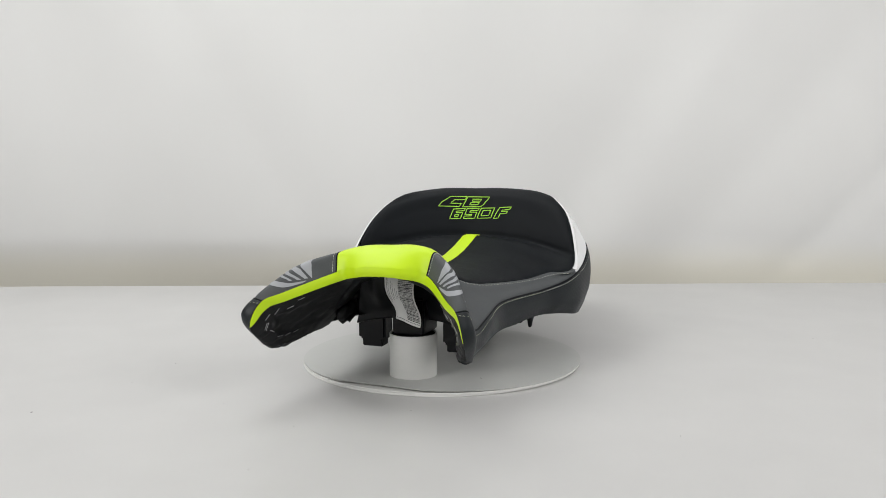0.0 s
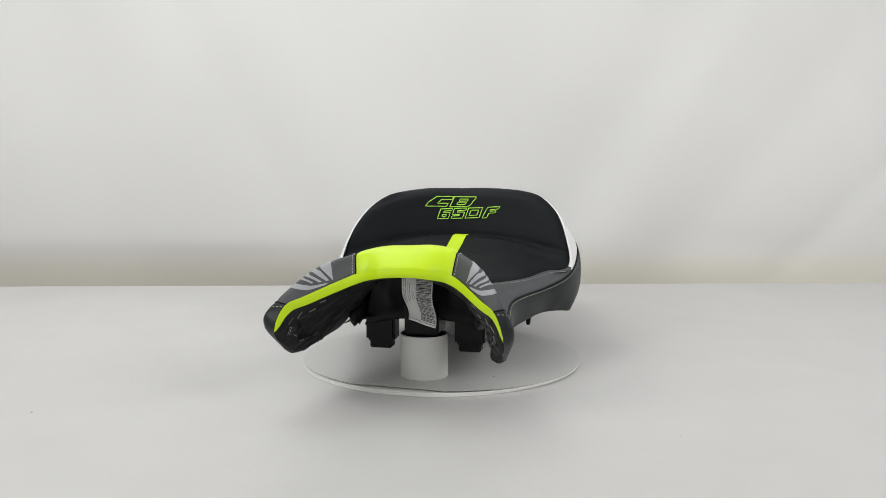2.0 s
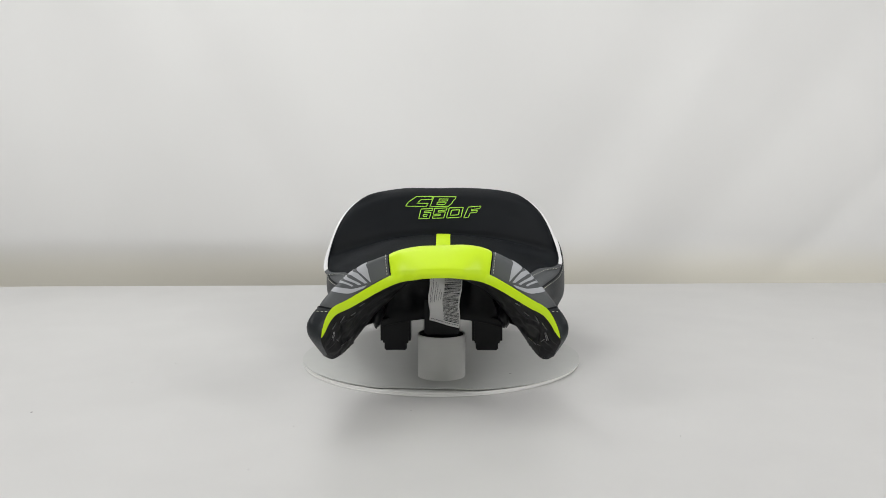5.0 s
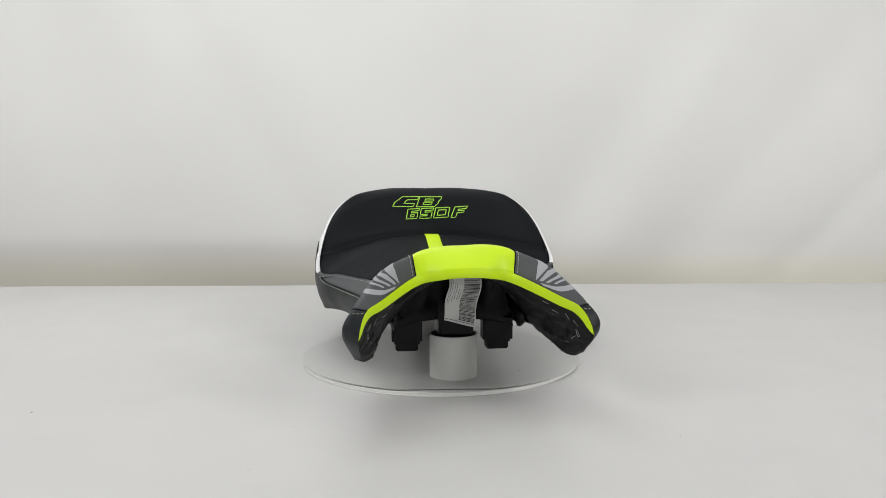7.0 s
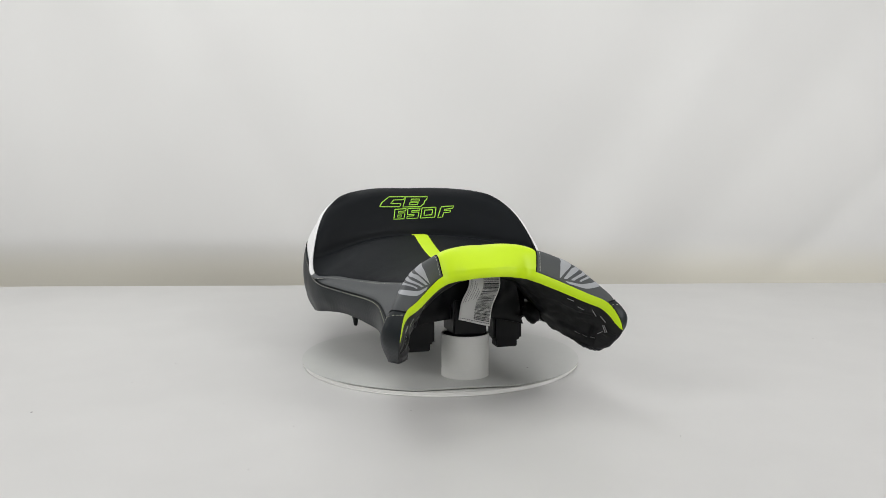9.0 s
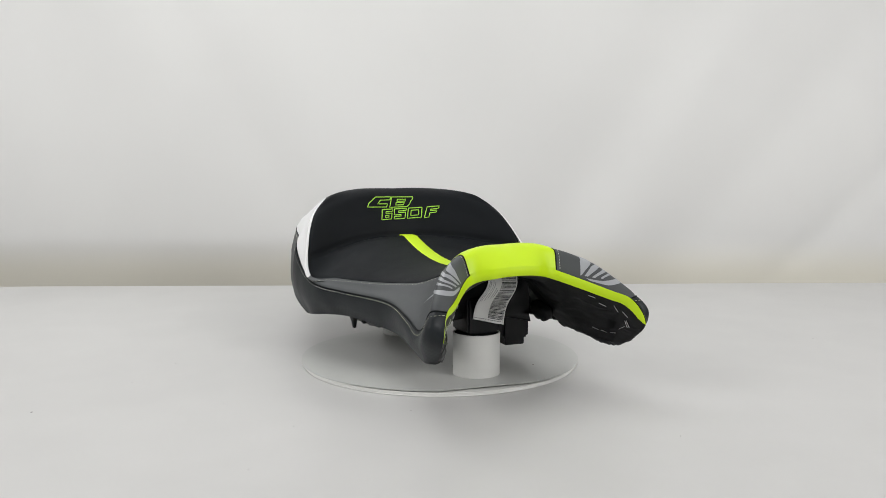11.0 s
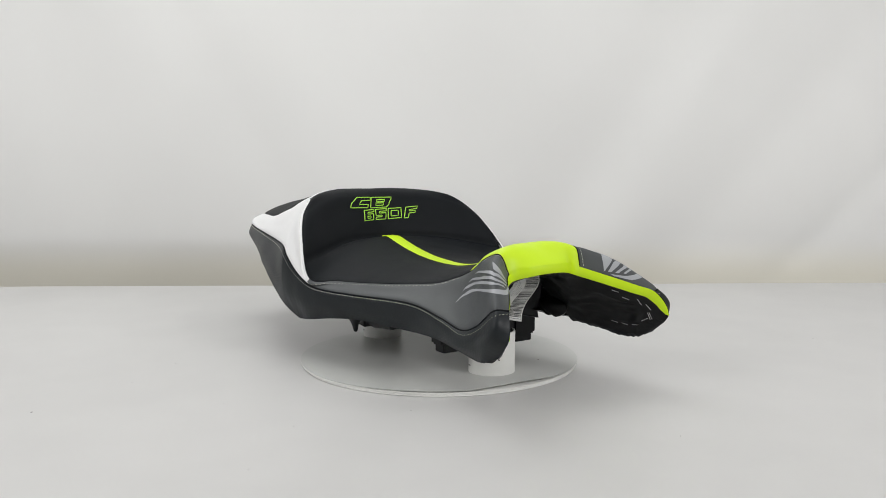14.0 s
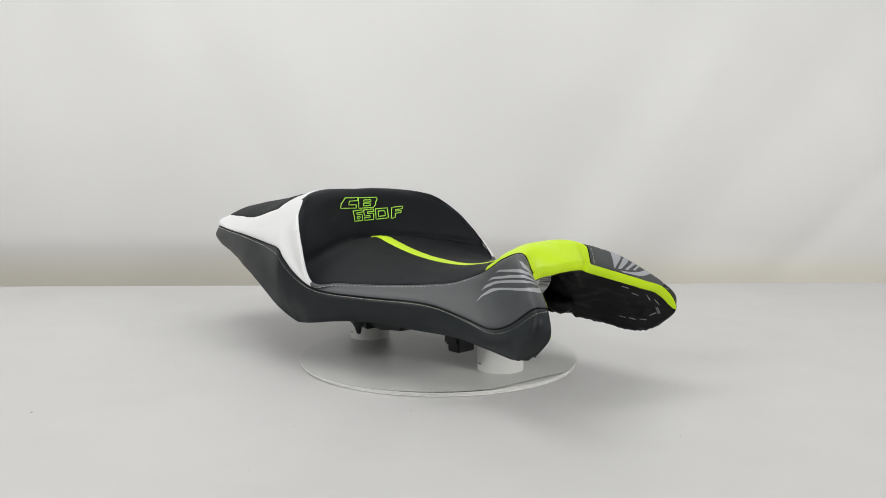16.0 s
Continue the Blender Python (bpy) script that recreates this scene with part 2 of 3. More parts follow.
# crest of the front
section(mid=(-.1495, .13075), roll=(.0225, -.151, .131), shoulder=(.04625, -.158, .12575), flank=(.075, -.181, .11425),
        seam=(.1015, -.218, .08575), side=(.107, -.22025, .069), hem=(.0975, -.2, .0445))
# behind the crest
section(mid=(-.1215, .12725), roll=(.0225, -.1275, .12625), shoulder=(.04575, -.1335, .11925), flank=(.063, -.1455, .0925),
        seam=(.096, -.1885, .0685), side=(.1015, -.1915, .0555), hem=(.095, -.1875, .04225))
# where the stripe begins
section(mid=(-.08775, .11), roll=(.02, -.091, .1075), shoulder=(.03925, -.10275, .104), flank=(.061, -.116, .084),
        seam=(.092, -.161, .06075), side=(.097, -.1605, .0525), hem=(.093, -.1525, .046))
# waist
section(mid=(-.04975, .102), roll=(.027, -.055, .1005), shoulder=(.054, -.0735, .0915), flank=(.06875, -.08725, .08075),
        seam=(.088, -.12325, .06625), side=(.0905, -.1215, .0555), hem=(.0885, -.1145, .04775))
# hollow of the seat
section(mid=(-.015, .101), roll=(.037, -.021, .0985), shoulder=(.072, -.04, .088), flank=(.083, -.05125, .08025),
        seam=(.0885, -.07275, .07275), side=(.0895, -.0715, .05775), hem=(.087, -.0665, .04625))
# thighs
section(mid=(.03025, .105), roll=(.048, .0235, .10075), shoulder=(.093, .00725, .08525), flank=(.10225, .001, .0805),
        seam=(.1125, -.0055, .07425), side=(.1115, -.0045, .06025), hem=(.1045, -.00225, .04825))
# widening
section(mid=(.075, .11425), roll=(.055, .06125, .10725), shoulder=(.1105, .03525, .0855), flank=(.12025, .032, .081),
        seam=(.128, .03, .076), side=(.127, .02875, .06025), hem=(.117, .0275, .047))
# foot of the lumbar roll
section(mid=(.112, .12725), roll=(.066, .093, .11925), shoulder=(.13375, .052, .08775), flank=(.1335, .05575, .084),
        seam=(.13475, .05425, .0795), side=(.136, .05525, .05975), hem=(.129, .0575, .0425))
# face of the roll
section(mid=(.1285, .15), roll=(.075, .1115, .1445), shoulder=(.13, .0755, .12225), flank=(.13375, .08175, .104),
        seam=(.1385, .07975, .0905), side=(.13975, .07925, .06425), hem=(.1305, .077, .04025))
# upper face of the roll
section(mid=(.1385, .1705), roll=(.067, .1255, .1685), shoulder=(.1175, .1015, .15125), flank=(.12825, .10425, .1295),
        seam=(.14, .101, .1045), side=(.142, .098, .07), hem=(.13275, .08775, .0415))
# rim of the roll
section(mid=(.156, .17975), roll=(.057, .15, .17875), shoulder=(.097, .12725, .1695), flank=(.12, .12525, .14375),
        seam=(.13775, .11525, .11275), side=(.141, .116, .078), hem=(.138, .1135, .05425))
# behind the roll
section(mid=(.1825, .17625), roll=(.05425, .1855, .174), shoulder=(.09775, .18, .1565), flank=(.11575, .17225, .13425),
        seam=(.12425, .16275, .1165), side=(.1325, .1625, .09375), hem=(.134, .16125, .07475))
# pillion pad
section(mid=(.257, .1665), roll=(.0505, .254, .1635), shoulder=(.092, .24525, .1445), flank=(.1075, .23825, .131),
        seam=(.11225, .2325, .12175), side=(.11725, .2325, .1045), hem=(.11875, .2245, .08775))
# narrowing
section(mid=(.33025, .1595), roll=(.0405, .32525, .1565), shoulder=(.0745, .31525, .1425), flank=(.09075, .30525, .1295),
        seam=(.09775, .2955, .1235), side=(.1, .2955, .11), hem=(.0985, .2905, .0965))
# tail
section(mid=(.40575, .1465), roll=(.025, .40225, .145), shoulder=(.05, .392, .1385), flank=(.067, .386, .133),
        seam=(.0765, .372, .1245), side=(.079, .3755, .1135), hem=(.075, .371, .103))
# tail end
section(mid=(.41525, .127), roll=(.022, .414, .1265), shoulder=(.042, .406, .1235), flank=(.055, .4025, .124),
        seam=(.0615, .391, .1195), side=(.0615, .394, .111), hem=(.058, .392, .10225))
NET = np.array(SECTIONS, float)
FRONT, YBACK, TIP, RIM, END = 0.0, 3.0, 8.0, 11.0, 16.0
# full width: thirteen columns, mirrored
FULL = np.concatenate([NET[:, :0:-1] * np.array([-1, 1, 1]), NET], axis=1) + np.array([SEAT_X, 0, 0])
for row, wide in ((6, .001), (7, .003), (8, .005), (9, .005), (10, .004), (11, .002)):
    FULL[row, 10:, 0] += wide   # the right flank bulges more
for row, slim in ((0, (0, 0, -.002, -.001)), (1, (.002, .0035, .0035, .003)), (2, (.003, .006, .007, .006)), (3, (.002, .003, .003, .003))):
    FULL[row, 9:, 0] -= slim    # the right wing is slimmer
for row, up in ((6, (.0015, .0015, .0015)), (7, (.005, .005, .005)), (8, (.007, .008, .008)), (9, (.0005, .003, .005)), (10, (0, .001, .002))):
    FULL[row, 8:11, 2] += up    # the right seams run higher beside the seat
for row, up in ((0, (.0002, .0005, .0008, .0004)), (1, (.0008, .0017, .0024, .0012)), (2, (.0008, .0018, .0026, .0012)), (3, (.0002, .0004, .0006, .0003))):
    FULL[row, 6:10, 2] += up    # the right shoulder of the front is fuller


def cubic(A, t):
    """Catmull-Rom along the first axis of A, at the parameters t."""
    n = len(A)
    i = np.clip(np.floor(t).astype(int), 0, n - 2)
    u = (t - i).reshape(-1, *([1] * (A.ndim - 1)))
    p1, p2 = A[i], A[i + 1]
    p0 = np.where((i > 0).reshape(u.shape), A[np.maximum(i - 1, 0)], 2 * p1 - p2)
    p3 = np.where((i < n - 2).reshape(u.shape), A[np.minimum(i + 2, n - 1)], 2 * p2 - p1)
    return 0.5 * (2 * p1 + (p2 - p0) * u + (2 * p0 - 5 * p1 + 4 * p2 - p3) * u * u + (3 * p1 - p0 - 3 * p2 + p3) * u ** 3)


def skin(r, c):
    """Points of the skin at the pairs (r, c)."""
    r, c = np.asarray(r, float), np.asarray(c, float)
    rows = cubic(FULL, r)
    out = np.empty((len(r), 3))
    for k in range(len(r)):
        out[k] = cubic(rows[k], c[k:k + 1] + 6)[0]
    return out


def skin_normal(r, c):
    r, c = np.asarray(r, float), np.asarray(c, float)
    e = 0.02
    a = skin(np.clip(r + e, 0, END), c) - skin(np.clip(r - e, 0, END), c)
    b = skin(r, np.clip(c + e, -6, 6)) - skin(r, np.clip(c - e, -6, 6))
    n = np.cross(b, a)
    return n / np.maximum(np.linalg.norm(n, axis=1), 1e-9)[:, None]


def ripple(P):
    """Slight unevenness of the stretched vinyl over its foam."""
    flat = P.reshape(-1, 3)
    h = [0.0006 * noise.noise(Vector(p) * 24.0) + 0.00022 * noise.noise(Vector(p) * 75.0 + Vector((3, 1, 2))) for p in flat]
    return np.array(h).reshape(P.shape[:-1])


def crease_shift(R, C, depth=0.0058):
    """How far the padding sinks at the foot of the lumbar roll and swells above it."""
    a = np.minimum(1, np.abs(C) / 2.0)
    line = TIP + 0.55 * a ** 2
    return -depth * (0.75 * np.exp(-((R - line) / 0.24) ** 2) * (1 - 0.5 * a) + 0.5 * np.exp(-((R - line) / 0.085) ** 2) * (1 - 0.6 * a ** 4)) + 0.4 * depth * np.exp(-((R - line - 0.9) / 0.6) ** 2) * (1 - a ** 4)


def panel(name, r0, r1, c0, c1, material, parent, label="", puff=0.0012, out=0.0, edges=(1, 1, 1, 1), dens=1.0, crease=0.0):
    """A sewn panel: r0, r1 and c0, c1 are numbers or functions (c0, c1 of r). It sinks a little at its sewn edges
    (first row, last row, first column, last column)."""
    nr = max(6, int((r1 - r0) * 9 * dens))
    nc = 26
    s = np.linspace(0, 1, nr)
    q = np.linspace(0, 1, nc)
    s = np.unique(np.concatenate([s, s[1] * np.array([.1, .3, .6]), 1 - (1 - s[-2]) * np.array([.1, .3, .6])]))
    q = np.unique(np.concatenate([q, q[1] * np.array([.12, .4]), 1 - q[1] * np.array([.12, .4])]))
    R, C = np.zeros((len(s), len(q))), np.zeros((len(s), len(q)))
    for i, a in enumerate(s):
        r = r0 + (r1 - r0) * a
        lo = c0(r) if callable(c0) else c0
        hi = c1(r) if callable(c1) else c1
        R[i], C[i] = r, lo + (hi - lo) * q
    P = skin(R.ravel(), C.ravel()).reshape(*R.shape, 3)
    N = skin_normal(R.ravel(), C.ravel()).reshape(*R.shape, 3)
    # distance in metres to each sewn edge
    along = np.concatenate([np.zeros((1, len(q))), np.cumsum(np.linalg.norm(np.diff(P, axis=0), axis=2), axis=0)])
    across = np.concatenate([np.zeros((len(s), 1)), np.cumsum(np.linalg.norm(np.diff(P, axis=1), axis=2), axis=1)], axis=1)
    sink = np.zeros(R.shape)
    for on, d in zip(edges, (along, along[-1:] - along, across, across[:, -1:] - across)):
        if on:
            sink = np.maximum(sink, np.exp(-(d / 0.0022)))
    if crease:
        P = P + N * crease_shift(R, C)[..., None]
    P = P + N * (out + ripple(P) + puff * (0.35 - sink))[..., None]
    uvs = np.stack([along, across], axis=2)
    return part(name, grid_mesh(name, P, material, flip=True, uvs=uvs), parent, label)


def tube_mesh(name, P, rad, material, n=6):
    """A thin round cord along the points P."""
    P = np.asarray(P, float)
    T = np.gradient(P, axis=0)
    T /= np.maximum(np.linalg.norm(T, axis=1), 1e-9)[:, None]
    V, F = [], []
    for k in range(len(P)):
        t = Vector(T[k])
        a = t.cross(Vector((0.3, 0.2, 0.93))).normalized()
        b = t.cross(a)
        for i in range(n):
            w = 2 * math.pi * i / n
            V.append(Vector(P[k]) + (a * math.cos(w) + b * math.sin(w)) * rad)
        if k:
            for i in range(n):
                j = (i + 1) % n
                F.append(((k - 1) * n + i, (k - 1) * n + j, k * n + j, k * n + i))
    return mesh_of(name, V, F, material)


def stitches(name, rc, material, parent, dash=0.0024, gap=0.0010, wide=0.00042, out=0.0005):
    """Short threads along the skin path rc (pairs), one joined mesh."""
    rc = np.asarray(rc, float)
    k = np.linspace(0, len(rc) - 1, 400)
    r, c = np.interp(k, range(len(rc)), rc[:, 0]), np.interp(k, range(len(rc)), rc[:, 1])
    P, N = skin(r, c), skin_normal(r, c)
    P = P + N * ripple(P)[:, None]
    s = np.concatenate([[0], np.cumsum(np.linalg.norm(np.diff(P, axis=0), axis=1))])
    V, F = [], []
    at = lambda A, d: np.array([np.interp(d, s, A[:, j]) for j in range(3)])
    d = gap
    while d + dash < s[-1]:
        a, b, n = at(P, d), at(P, d + dash), at(N, d + dash / 2)
        w = np.cross(b - a, n)
        w = w / max(np.linalg.norm(w), 1e-9) * wide / 2
        m = (a + b) / 2 + n * (out + 0.0002)
        a, b = a + n * (out - 0.0004), b + n * (out - 0.0004)
        o = len(V)
        V += [a - w, a + w, m - w, m + w, b - w, b + w]
        F += [(o, o + 1, o + 3, o + 2), (o + 2, o + 3, o + 5, o + 4)]
        d += dash + gap
    return part(name, mesh_of(name, V, F, material, False), parent, kind="stuff")


def seat_base(root):
    """Plastic feet, block, hooks and ribs under the pan."""
    for side in (-1, 1):
        cx = SEAT_X + side * 0.0455
        bm = bmesh.new()
        box_bm(bm, cx - 0.0150, cx + 0.0150, -0.0880, -0.0670, 0.0300, 0.0740, 0.0025)
        box_bm(bm, cx - 0.0112, cx + 0.0108, -0.0855, -0.0700, 0.0228, 0.0320, 0.0010)
        box_bm(bm, cx - 0.0175, cx - 0.0150, -0.0850, -0.0720, 0.0560, 0.0720, 0.0006)
        box_bm(bm, cx + 0.0150, cx + 0.0180, -0.0850, -0.0720, 0.0545, 0.0720, 0.0006)
        part("support_foot", bm_mesh("support_foot", bm, M_PLASTIC), root, "stepped black plastic foot")
        # hook
        bm = bmesh.new()
        hx, hy = SEAT_X + side * 0.092, 0.032
        rings = [(0.0150, 0.0048, 0.062, 0), (0.0140, 0.0050, 0.0450, 0), (0.0112, 0.0046, 0.0420, 0.0004), (0.0074, 0.0038, 0.0392, 0.0012), (0.0048, 0.0030, 0.0362, 0.0018), (0.0036, 0.0025, 0.0330, 0.0022), (0.0026, 0.0022, 0.0308, 0.0025), (0.0012, 0.0012, 0.0294, 0.0026)]
        prev = None
        for wy, wx, z, dy in rings:
            ring = [bm.verts.new((hx + wx * math.cos(a), hy - dy + wy * math.sin(a), z)) for a in [math.pi * 2 * k / 10 for k in range(10)]]
            if prev:
                for k in range(10):
                    bm.faces.new((prev[k], prev[(k + 1) % 10], ring[(k + 1) % 10], ring[k]))
            prev = ring
        bm.faces.new(prev)
        part("hook", bm_mesh("hook", bm, M_PLASTIC, True), root, "black plastic locating hook")
        x0 = SEAT_X + side * 0.066
        # slanting pads and ribs: profiles along the seat (y, z)
        for name, label, x1, x2, prof in (
                ("rubber_pad", "black rubber pad", -0.016, 0.018, ((0.074, 0.056), (0.072, 0.0420), (0.046, 0.0335), (0.038, 0.0350), (0.026, 0.0335), (0.022, 0.056))),
                ("rib", "", -0.014, 0.018, ((0.021, 0.056), (0.019, 0.0385), (0.004, 0.0362), (-0.012, 0.0385), (-0.030, 0.0400), (-0.034, 0.056)))):
            bm = bmesh.new()
            ends = [[bm.verts.new((x0 + dx * side, y, z)) for y, z in prof] for dx in (x1, x2)]
            for k in range(len(prof)):
                j = (k + 1) % len(prof)
                bm.faces.new((ends[0][k], ends[0][j], ends[1][j], ends[1][k]))
            bm.faces.new(ends[0])
            bm.faces.new(ends[1])
            bmesh.ops.recalc_face_normals(bm, faces=bm.faces)
            bmesh.ops.bevel(bm, geom=list(bm.edges), offset=0.0012, segments=2, affect="EDGES")
            part(name, bm_mesh(name, bm, M_PLASTIC), root, label)
        # drooping fold of the wrap beside the foot
        bm = bmesh.new()
        bmesh.ops.create_icosphere(bm, subdivisions=3, radius=1.0)
        for v in bm.verts:
            w = 1 + 0.45 * noise.noise(v.co * 2.4 + Vector((side, 0, 0)))
            v.co = Vector((SEAT_X + side * (0.0605 + v.co.x * 0.0095 * w * (0.62 + 0.38 * v.co.z)), -0.112 + v.co.y * 0.021, 0.0625 + v.co.z * 0.0110 * w))
        part("wrap_fold", bm_mesh("wrap_fold", bm, M_WRAP, True), root)
    bm = bmesh.new()
    box_bm(bm, -0.0135, 0.0205, -0.104, -0.066, 0.0412, 0.078, 0.002)
    part("centre_block", bm_mesh("centre_block", bm, M_PLASTIC), root, "black plastic block on the tube")
    # moulded wall inside the arch
    P = np.zeros((22, 61, 3))
    for k in range(22):
        v = k / 21
        for i in range(61):
            x = (-1 + 2 * i / 60) * (0.040 + 0.020 * v)
            ridge = 0.0035 * math.exp(-((abs(x) - 0.030) / 0.006) ** 2) + 0.0025 * math.exp(-((abs(x) - 0.052) / 0.004) ** 2)
            soft = 0.0030 * noise.noise(Vector((x * 45, v * 2.5, 5.0)))
            drop = v * v * (3 - 2 * v)
            P[k, i] = (SEAT_X + x, -0.116 + 0.024 * drop - (ridge + soft) * math.sin(math.pi * min(1, v + 0.15)), 0.108 - 0.052 * v - 0.010 * (x / 0.064) ** 2)
    P = np.concatenate([P, P[-1:] + np.array([0, 0.004, -0.0008]), P[-1:] + np.array([0, 0.030, 0.004])])
    part("pan_wall", grid_mesh("pan_wall", P, M_PLASTIC), root, "moulded black plastic wall inside the arch")
    bm = bmesh.new()
    bmesh.ops.create_cone(bm, cap_ends=True, segments=48, radius1=0.0216, radius2=0.0216, depth=0.003)
    for v in bm.verts:
        v.co += Vector((0.003, -0.0885, 0.0385))
    part("rubber_plug", bm_mesh("rubber_plug", bm, M_PLASTIC), root, "black rubber plug in the tube mouth")


def seat_sewing(root):
    for s in (-1, 1):
        stitches("lower_stitching", [(0.02, s * 4.05), (3.0, s * 4.06), (6.0, s * 4.06)], M_THREAD_L, root)
        stitches("lower_stitching", [(5.985, s * 4.06), (15.6, s * 4.06)], M_THREAD_W, root)
        stitches("upper_stitching", [(3.3, s * 2.17), (5, s * 2.25), (7.9, s * 2.35)], M_THREAD_W, root, 0.0030, 0.0011, 0.00044, 0.0006)
        stitches("front_stitching", [(0.05, s * 2.10), (1, s * 2.09), (2.5, s * 2.09)], M_THREAD_W, root, 0.0019, 0.0009, 0.00036, 0.0006)
        stitches("flank_stitching", [(8.5, s * 2.3), (9.5, s * 2.2), (10.9, s * 2.12)], M_THREAD_L, root, 0.0022, 0.0016, 0.0003)
        # dark piped seams
        for name, path in (("lower_piping", [(0.0, 3.88), (15.9, 3.88)]), ("upper_piping", [(0.0, 2.0), (8.0, 2.0), (11.0, 2.0)])):
            r = np.linspace(path[0][0], path[-1][0], 160)
            P = skin(r, np.full_like(r, s * path[0][1])) - 0.0004 * skin_normal(r, np.full_like(r, s * path[0][1]))
            part(name, tube_mesh(name, P, 0.00095 if name == "lower_piping" else 0.0005, M_BLACK), root, "thin black piped seam")


def on_backrest(x, z):
    """Skin parameters of the point of the backrest at the lateral place x and the height z."""
    r, c = 9.5, x / 0.07
    for _ in range(14):
        p, pr, pc = skin([r, r + 0.02, r], [c, c, c + 0.02])
        J = np.array([[(pr[0] - p[0]) / 0.02, (pc[0] - p[0]) / 0.02], [(pr[2] - p[2]) / 0.02, (pc[2] - p[2]) / 0.02]])
        d = np.linalg.solve(J, [x + SEAT_X - p[0], z - p[2]])
        r, c = float(np.clip(r + np.clip(d[0], -.5, .5), 8, 11)), float(np.clip(c + np.clip(d[1], -.5, .5), -2, 2))
    return r, c


def embroider(root, name, *loops):
    """One character as a closed neon cord or cords, drawn on a plate 0.1 m wide and laid on the lumbar roll."""
    V, F = [], []
    for loop in loops:
        pts = []
        for (a, b), (e, f) in zip(loop, loop[1:] + loop[:1]):
            n = max(2, int(math.hypot(e - a, f - b) / 8))
            pts += [(a + (e - a) * k / n, b + (f - b) * k / n) for k in range(n)]
        pts += pts[:2]
        rc = np.array([on_backrest(-0.05306 + 0.0002364 * X, 0.1784 - 0.0002376 * Y) for X, Y in pts])
        P = skin(rc[:, 0], rc[:, 1])
        P = P + skin_normal(rc[:, 0], rc[:, 1]) * (0.0008 + ripple(P) + crease_shift(rc[:, 0], rc[:, 1]))[:, None]
        me = tube_mesh("cord", P, 0.00062, M_THREAD_Y, 5)
        o = len(V)
        V += [v.co.copy() for v in me.vertices]
        F += [tuple(o + i for i in p.vertices) for p in me.polygons]
        bpy.data.meshes.remove(me)
    part("embroidered_" + name, mesh_of(name, V, F, M_THREAD_Y), root, "neon green embroidered outline")


def seat_embroidery(root):
    """Model lettering stitched as neon outlines."""
    embroider(root, "letter_c", [(22, 92), (36, 70), (78, 42), (167, 42), (160, 57), (104, 58), (82, 77), (142, 78), (132, 95)])
    embroider(root, "letter_b", [(172, 43), (292, 43), (286, 56), (274, 67), (268, 80), (250, 95), (150, 97)],
              [(203, 55), (250, 55), (244, 65), (198, 66)],
              [(193, 72), (240, 72), (232, 84), (187, 85)])
    embroider(root, "digit_six", [(104, 110), (168, 106), (163, 119), (124, 122), (121, 130), (157, 129), (149, 158), (92, 160)],
              [(117, 140), (138, 139), (134, 149), (114, 150)])
    embroider(root, "digit_five", [(177, 107), (245, 104), (240, 117), (198, 119), (195, 127), (235, 126), (226, 156), (164, 158), (168, 146), (206, 144), (208, 137), (170, 138)])
    embroider(root, "digit_zero", [(256, 104), (332, 100), (318, 152), (240, 156)],
              [(269, 117), (312, 114), (304, 140), (261, 143)])
    embroider(root, "letter_f", [(360, 98), (426, 92), (418, 106), (376, 112), (373, 120), (408, 117), (402, 128), (368, 131), (358, 152), (333, 155)])


def print_blade(root, up, low):
    """A silver blade on each shoulder, between two edges on the skin that run from its tip to its front end."""
    k = np.linspace(0, len(up) - 1, 40)
    # straight in space between the nodes, then back onto the skin
    U, L = np.array(up), np.array(low)
    rows = []
    for q in np.linspace(0.12, 0.88, 6):
        edge = U + (L - U) * q
        node = skin(edge[:, 0], edge[:, 1])
        want = cubic(node, k)
        rc = np.stack([np.interp(k, range(len(edge)), edge[:, 0]), np.interp(k, range(len(edge)), edge[:, 1])], axis=1)
        for _ in range(6):
            p = skin(rc[:, 0], rc[:, 1])
            pr = (skin(rc[:, 0] + 0.01, rc[:, 1]) - p) / 0.01
            pc = (skin(rc[:, 0], rc[:, 1] + 0.01) - p) / 0.01
            e = want - p
            a, b, d = (pr * pr).sum(1), (pr * pc).sum(1), (pc * pc).sum(1)
            f, g = (pr * e).sum(1), (pc * e).sum(1)
            det = np.maximum(a * d - b * b, 1e-12)
            rc[:, 0] = np.clip(rc[:, 0] + np.clip((f * d - g * b) / det, -.2, .2), 0.04, 4.4)
            rc[:, 1] = np.clip(rc[:, 1] + np.clip((g * a - f * b) / det, -.2, .2), 2.05, 3.84)
        rows.append(rc)
    for s in (-1, 1):
        grid = []
        for rc in rows:
            p, nn = skin(rc[:, 0], s * rc[:, 1]), skin_normal(rc[:, 0], s * rc[:, 1])
            grid.append(p + nn * (0.0007 + ripple(p))[:, None])
        part("printed_blade", grid_mesh("printed_blade", np.array(grid), M_PRINT, flip=s < 0), root, "silver printed blade")


